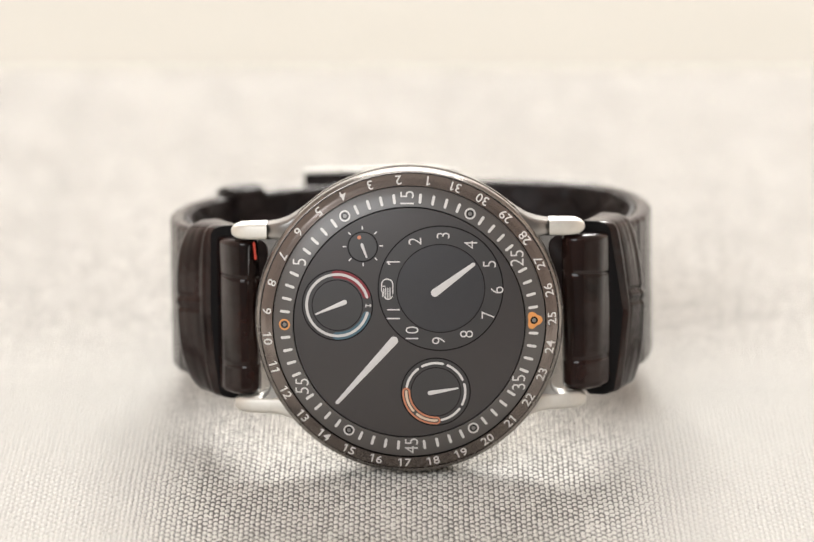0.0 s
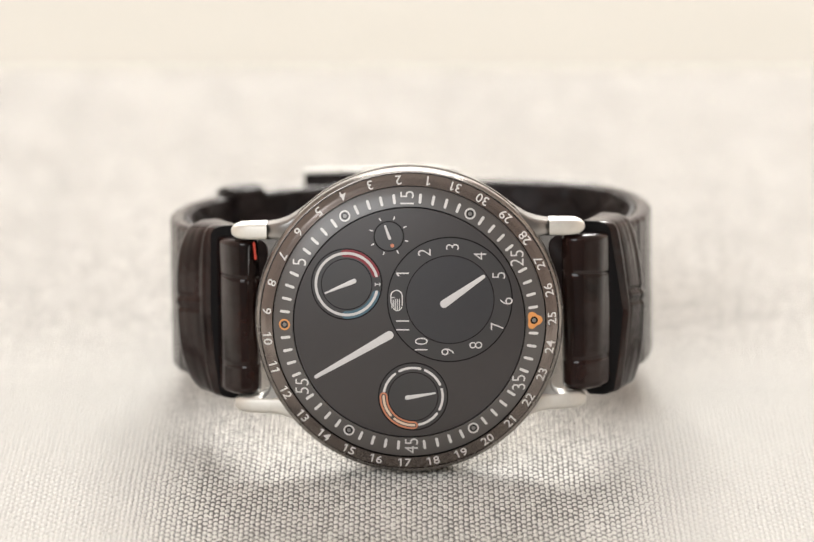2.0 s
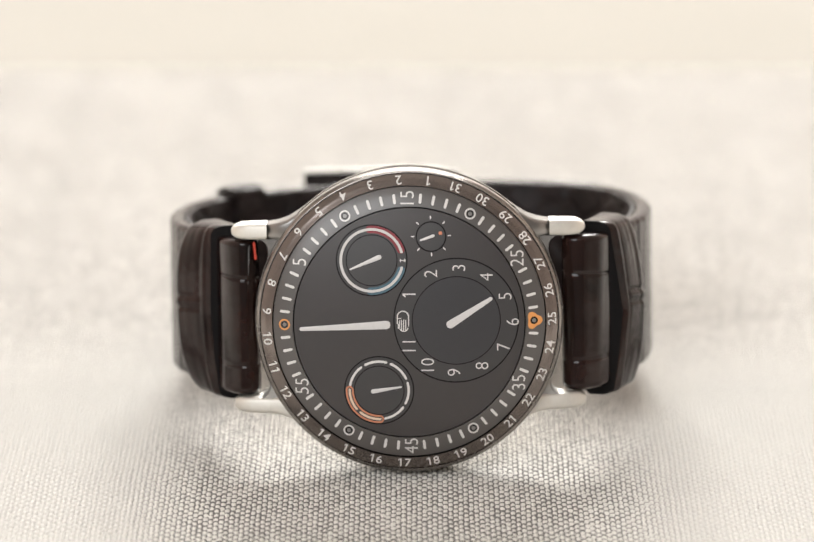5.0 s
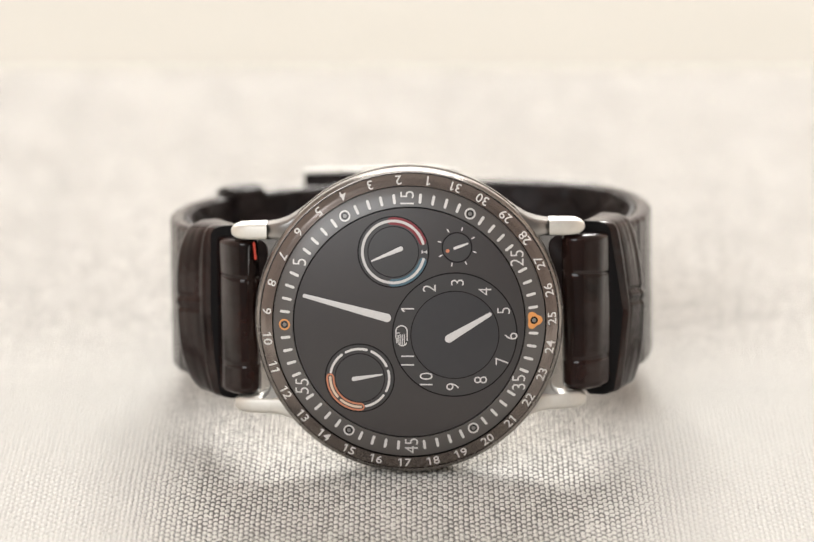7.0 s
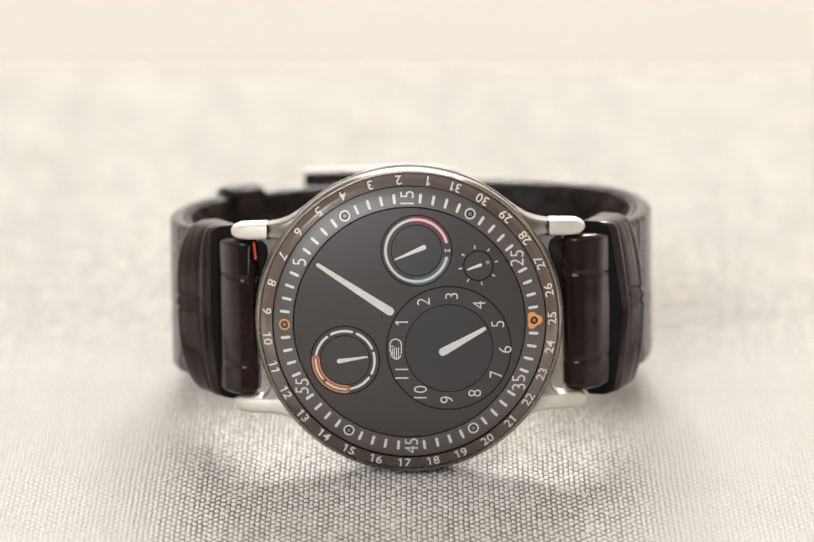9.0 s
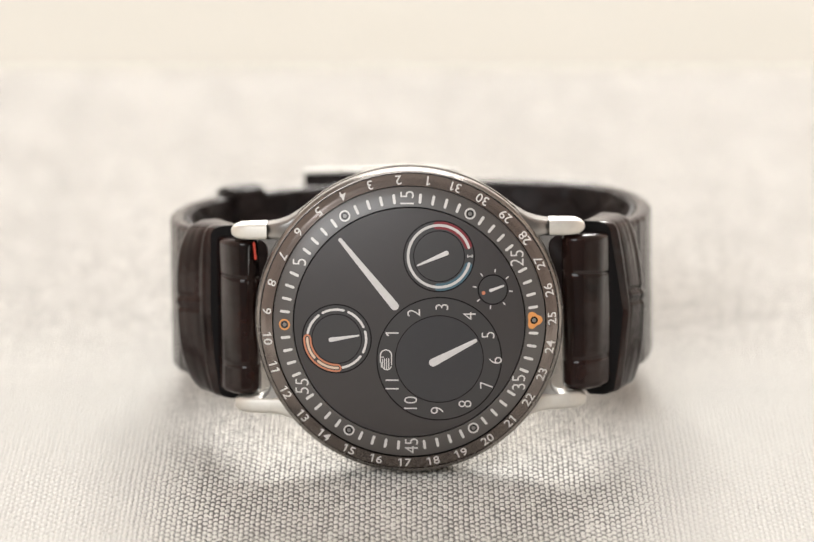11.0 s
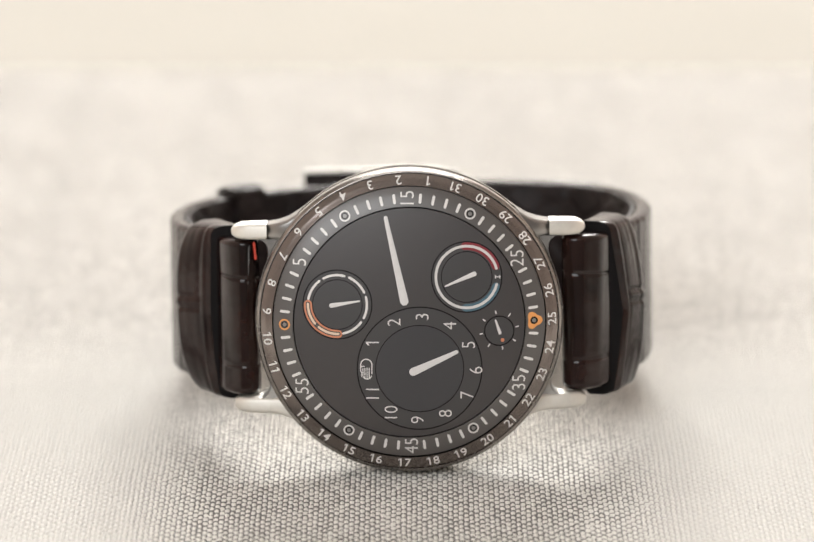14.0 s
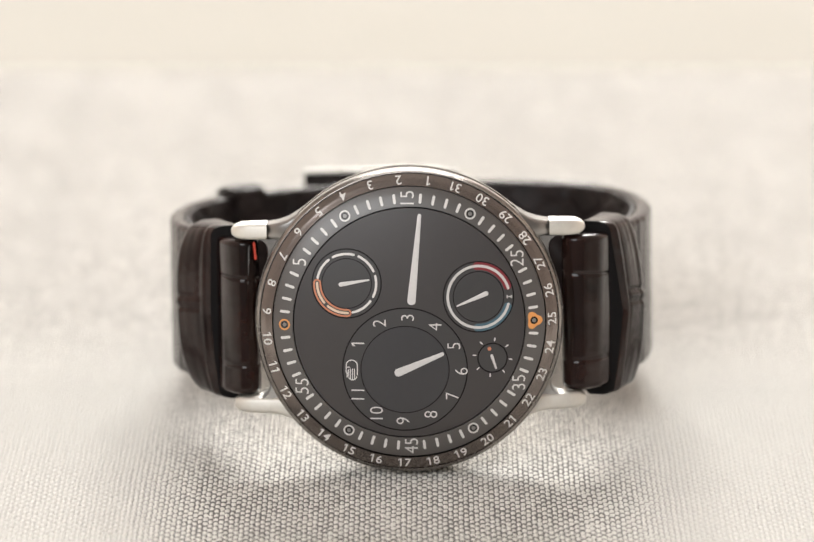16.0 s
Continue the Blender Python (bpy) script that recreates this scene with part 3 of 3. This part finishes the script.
def oil_dial():
    body = small_dial("oil_dial", 4.96, M_HOUR, "small dark gauge with red and blue arcs")
    thin_line(3.62, body)
    part("gauge_arc", band(bmesh.new(), 4.22, 4.60, 104, 434, cap, 0.078, 0, 90, round_ends=True), M_PALE, body, "pale grey gauge arc")
    for a0, a1, mat, label in ((-4, 70, M_RED, "red band behind the arc"), (108, 182, M_BLUE, "pale blue band behind the arc")):
        bm = band(bmesh.new(), 3.86, 4.94, a0, a1, cap, 0.062, 0, 40, round_ends=True)
        part("coloured_arc", bm, mat, body, label)
    bm = solid(bmesh.new(), [pill(4.42, 0, 0.85, 0.14, 90), pill(4.1, 0, 0.5, 0.14, 0), pill(4.72, 0, 0.5, 0.14, 0)], cap, 0.075, 0)
    part("gauge_sign", bm, M_PALE, body, "tiny pale sign")
    bm = pointer(-1.15, 3.42, 0.34, 0.12, 247, cap, 0.13, 0.05)
    part("oil_pointer", bm, M_HANDW, body, "small tapered white pointer")
    return body


def day_dial():
    body = small_dial("day_dial", 4.86, M_HOUR, "small dark weekday gauge with seven arcs")
    thin_line(3.56, body)
    for k in range(7):
        a = 173 + 51.43 * k
        bm = band(bmesh.new(), 4.05, 4.39, a + 5, a + 46.4, cap, 0.080, 0, 20, round_ends=True)
        if k < 2:
            part("weekday_arc", bm, M_CREAM, body, "cream weekday arc inside the copper outline")
        else:
            part("weekday_arc", bm, M_WHITE, body, "pale weekday arc")
    part("coloured_arc", band(bmesh.new(), 3.64, 4.80, 178.5, 270.5, cap, 0.060, 0, 36, round_ends=True), M_COPPER, body, "copper-orange outline round two arcs")
    part("arc_bed", band(bmesh.new(), 3.90, 4.54, 178, 271, cap, 0.068, 0, 36, round_ends=True), M_HOUR, body, "grey bed inside the outline")
    bm = pointer(-0.85, 3.3, 0.32, 0.12, 80.5, cap, 0.13, 0.05)
    part("day_pointer", bm, M_HANDW, body, "small tapered white pointer")
    return body


def runner():
    for k in range(8):
        tick = part("runner_tick", solid(bmesh.new(), [pill(*polar(2.62, 45 * k - 1.5), 0.52, 0.17, 45 * k - 1.5)], cap, 0.03, -0.03), M_WHITE, d_minute)
        tick.matrix_basis = orbit(12.88, -31.0)
    body = small_dial("runner_disc", 2.03, M_HOUR, "tiny turning disc with a pointer and copper dot")
    bm = pointer(-0.32, 1.72, 0.22, 0.13, 0, cap, 0.11, 0.03)
    part("runner_pointer", bm, M_HANDW, body, "tiny white pointer")
    bm = solid(bmesh.new(), [[(0.27 * math.cos(t * math.pi / 8), -1.42 + 0.27 * math.sin(t * math.pi / 8)) for t in range(16)]], cap, 0.075, 0)
    part("copper_dot", bm, M_COPPER, body, "copper-orange dot")
    return body


d_minute = minute_disc()
d_hour, p_hour = hour_dial()
d_oil = oil_dial()
d_day = day_dial()
d_runner = runner()


# ---- strap ----
def spline(points, count):
    """Evenly spaced points of a Catmull-Rom curve through the points."""
    p = [Vector(q) for q in points]
    p = [2 * p[0] - p[1]] + p + [2 * p[-1] - p[-2]]
    fine = []
    for i in range(1, len(p) - 2):
        for k in range(24):
            t = k / 24
            fine.append(0.5 * (2 * p[i] + (p[i + 1] - p[i - 1]) * t + (2 * p[i - 1] - 5 * p[i] + 4 * p[i + 1] - p[i + 2]) * t * t
                               + (3 * p[i] - p[i - 1] - 3 * p[i + 1] + p[i + 2]) * t ** 3))
    fine.append(p[-2])
    run = [0.0]
    for a, b in zip(fine, fine[1:]):
        run.append(run[-1] + (b - a).length)
    out, j = [], 0
    for k in range(count):
        s = run[-1] * k / (count - 1)
        while j < len(run) - 2 and run[j + 1] < s:
            j += 1
        f = (s - run[j]) / max(1e-9, run[j + 1] - run[j])
        out.append(fine[j].lerp(fine[j + 1], f))
    return out, run[-1]


def rise(n, x=0.0):
    """How far the strap bends up where the cloth carries it, n mm behind the dial."""
    return (2.6 + 0.02 * x) * (max(0.0, -n - 7.0) / 55.6) ** 1.25


def sweep(points, count, half, top, bottom, side, relief=None, across=25, start=0.0, end=1.0, bow=0.0, roll=0.9, edge=0, flare=0.0, kink=0.0, tilt=0.0, lead=0.0):
    """A belt along a path of (x, n) in mm. half(f): half width; top(f), bottom(f): offsets outward from the path; side: 1 or -1 in x."""
    pts, length = spline(points, count)
    i0, i1 = int(start * (count - 1)), int(end * (count - 1))
    bm = bmesh.new()
    rows = []
    for i in range(i0, i1 + 1):
        p = pts[i]
        t = (pts[min(i + 1, count - 1)] - pts[max(i - 1, 0)]).normalized()
        out = Vector((-t.y, t.x))
        f = i / (count - 1)
        w, a, b = half(f), top(f), bottom(f)
        row = []
        rr = min(roll, (a - b) * 0.45)
        lip = min(1.0, (i - i0 + 0.6) / 7, (i1 - i + 0.6) / 7) if bow else 1.0
        a -= 0.9 * (1 - math.sqrt(lip * (2 - lip)))
        ring = []
        for k in range(across):
            u = -w + rr * 0.3 + (2 * w - rr * 0.6) * k / (across - 1)
            e = max(0.0, abs(u) - (w - rr)) / rr
            d = a - rr * (1 - math.sqrt(max(0.0, 1 - e * e)))
            if relief:
                d += relief(f * length, u)
            ring.append((u, d))
        ring += [(w, a - rr), (w, b + rr * 0.5), (w - rr * 0.5, b), (-w + rr * 0.5, b), (-w, b + rr * 0.5), (-w, a - rr)]
        for u, d in ring:
            if lead:
                at = min(count - 2.0, i + lead * (1 - abs(u + 0.6) / w) * (i1 - i) / (i1 - i0) * (count - 1) / length)
                p = pts[int(at)].lerp(pts[int(at) + 1], at - int(at))
            q = p + out * (d + (bow + flare * (i - i0) / (i1 - i0)) * (1 - (u / w) ** 4) + kink * (1 - abs(u + 0.6) / w) + tilt * u / w)
            row.append(bm.verts.new((side * q.x * MM * (1.0 if side > 0 else 0.98), (u + rise(q.y, side * q.x)) * MM, q.y * MM)))
        rows.append(row)
    m = len(rows[0])
    for i, (r, q) in enumerate(zip(rows, rows[1:])):
        for k in range(m):
            j = (k + 1) % m
            bm.faces.new((r[k], r[j], q[j], q[k])).material_index = 1 if i < edge else 0
    bm.faces.new(rows[0]).material_index = 1 if edge else 0
    bm.faces.new(rows[-1])
    return bm


PATH = [(22.9, -9.2), (22.65, -7.0), (23.2, -5.4), (24.9, -5.05), (27.1, -7.3), (28.5, -11.4), (31.4, -17.0), (35.5, -25.5), (36.6, -37.0), (34.0, -47.8), (26.4, -56.3), (13.0, -61.4), (0.0, -62.6)]


def scales(seed):
    """Sunken creases of a reptile hide: two long rows across, uneven cross seams along."""
    rnd = random.Random(seed)
    seams = []
    s = 3.0
    while s < 110:
        s += rnd.uniform(8.5, 12.5)
        seams.append((s, rnd.uniform(-0.5, 0.5), rnd.uniform(0, 6)))

    def relief(s, u):
        d = 0.0
        for centre in (5.7 + 0.4 * math.sin(s * 0.21 + seed), -6.6 + 0.4 * math.sin(s * 0.17 + seed * 2)):
            d -= 0.15 * math.exp(-((u - centre) / 0.17) ** 2)
        for at, lean, ph in seams:
            if abs(s - at) < 2.5:
                d -= 0.15 * math.exp(-((s - at - lean * math.sin(u * 0.4 + ph)) / 0.3) ** 2)
        d += 0.03 * noise.noise((s * 0.3, u * 0.3, seed)) + 0.012 * noise.noise((s * 1.1, u * 1.1, seed)) + 0.10 * noise.noise((s * 0.75, u * 0.05, seed + 4))
        return d
    return relief


def strap(side, seed):
    path = PATH if side < 0 else PATH[:4] + [(27.7, -6.9), (29.7, -11.0), (32.0, -17.0)] + PATH[7:]
    half = lambda f: 11.4 - 0.2 * min(1, f * 5) - 0.2 * max(0, f - 0.45)
    outer = sweep(path, 300, half, lambda f: 0.5 * (1 - f), lambda f: -2.3 + 0.5 * f, side, scales(seed), 111)
    belt = part("strap", outer, M_LEATHER, watch, "dark brown reptile-grain leather strap", 60)
    inner = sweep(path, 120, lambda f: half(f) - 0.25, lambda f: -2.31 + 0.5 * f, lambda f: -3.1 + 0.6 * f, side, None, 9)
    part("lining", inner, M_LINING, belt, "dark smooth leather lining", 60)
    run = spline(path, 300)[1]
    first = (0.1336 if side < 0 else 0.123) * run

    def fold(s, u):
        """Wrinkled hide with a raised lip along the edge and a knot where the hide folds."""
        d = 0.06 * noise.noise((s * 0.25, u * 0.22, seed + 9)) + 0.02 * noise.noise((s, u, seed)) + 0.12 * noise.noise((s * 0.8, u * 0.06, seed + 2))
        d += 0.22 * math.exp(-((s - first - 1.3) / 0.45) ** 2) - 0.16 * math.exp(-((s - first - 2.3) / 0.4) ** 2)
        inside = min(1.0, max(0.0, (s - first - 2.2) / 0.6))
        for at, deep in ((2.9, 0.30), (1.2, 0.26)):
            d -= inside * deep * math.exp(-((u - at + 0.05 * s) / 0.28) ** 2)
        return d + inside * 0.14 * math.exp(-((u - 2.05 + 0.05 * s) / 0.5) ** 2)

    keeper = sweep(path, 420, lambda f: 12.75, lambda f: 1.0, lambda f: -3.8, side, fold, 91, 0.1336 if side < 0 else 0.123, 0.2171, 0.3 if side < 0 else 0.1, 1.3, 1, 3.05 if side < 0 else 1.6, 0.25 if side < 0 else 0.9, 0.4 if side < 0 else -0.2, 0.8 if side < 0 else 2.4)
    part("keeper", keeper, M_LEATHER, belt, "wide brown leather keeper loop", 60).data.materials.append(M_EDGE)
    if side < 0:
        bm = bmesh.new()
        for k in range(3):
            solid(bm, [pill(side * (22.25 - 0.07 * k), 10.55 - 0.86 * k, 0.94, 0.34, -5)], lambda r: -5.0, 0.16, -0.6)
        part("stitching", bm, M_THREAD, belt, "red stitching at the strap's end")
    if side < 0:
        loop = sweep(path, 300, lambda f: 12.3, lambda f: 1.7, lambda f: -3.8, side, scales(seed + 7), 31, 0.652, 0.722, 0.3, 1.2)
        part("keeper", loop, M_LINING, belt, "narrow dark brown leather keeper loop", 60)
    belt.matrix_basis = ASKEW
    return belt


strap(1, 2)
strap(-1, 5)


def clasp():
    bm = bmesh.new()
    pts = [(-16.5 + 24.5 * k / 20, -63.9 - 1.6 * (1 - ((k - 10) / 10) ** 2) * 0.6) for k in range(21)]
    rows = []
    for x, n in pts:
        up = rise(n)
        ring = [(-12.4, n - 1.6), (-12.4, n + 0.4), (-11.7, n + 0.75), (12.25, n + 0.75), (12.7, n + 0.55), (12.85, n + 0.1), (12.7, n - 1.6), (11.9, n - 2.1), (-11.6, n - 2.1)]
        rows.append([bm.verts.new((x * MM, (u + up) * MM, z * MM)) for u, z in ring])
    for r, q in zip(rows, rows[1:]):
        for k in range(9):
            j = (k + 1) % 9
            bm.faces.new((r[k], r[j], q[j], q[k])).material_index = 1 if k == 2 else 0
    bm.faces.new(rows[0])
    bm.faces.new(rows[-1])
    ob = part("clasp", bm, M_CLASP, watch, "satin steel folding clasp lined with dark leather", 50)
    ob.data.materials.append(M_LINING)
    ob.matrix_basis = ASKEW


clasp()


# ---- what moves ----
TURN = 8.97     # degrees a second of the minute disc, clockwise


def spin(angle):
    return Matrix.Rotation(radians(-angle), 4, "Z")


def motions():
    steps = [k * 0.5 for k in range(33)]
    walk(d_minute, [(t, LIFT @ spin(TURN * t)) for t in steps])
    for ob, radius, angle, shift in ((d_hour, 6.72, 41.7, 0.1), (d_oil, 10.62, -75.2, -0.04), (d_day, 10.61, 159.1, 0.08)):
        walk(ob, [(t, orbit(radius, angle + TURN * t, shift)) for t in steps])
    walk(p_hour, [(t, spin(53.8 + 0.82 * t)) for t in steps])
    fine = [k * 0.2 for k in range(81)]
    walk(d_runner, [(t, orbit(12.88, -31.0 + TURN * t) @ spin(159.5 + 90.1 * t)) for t in fine])


motions()
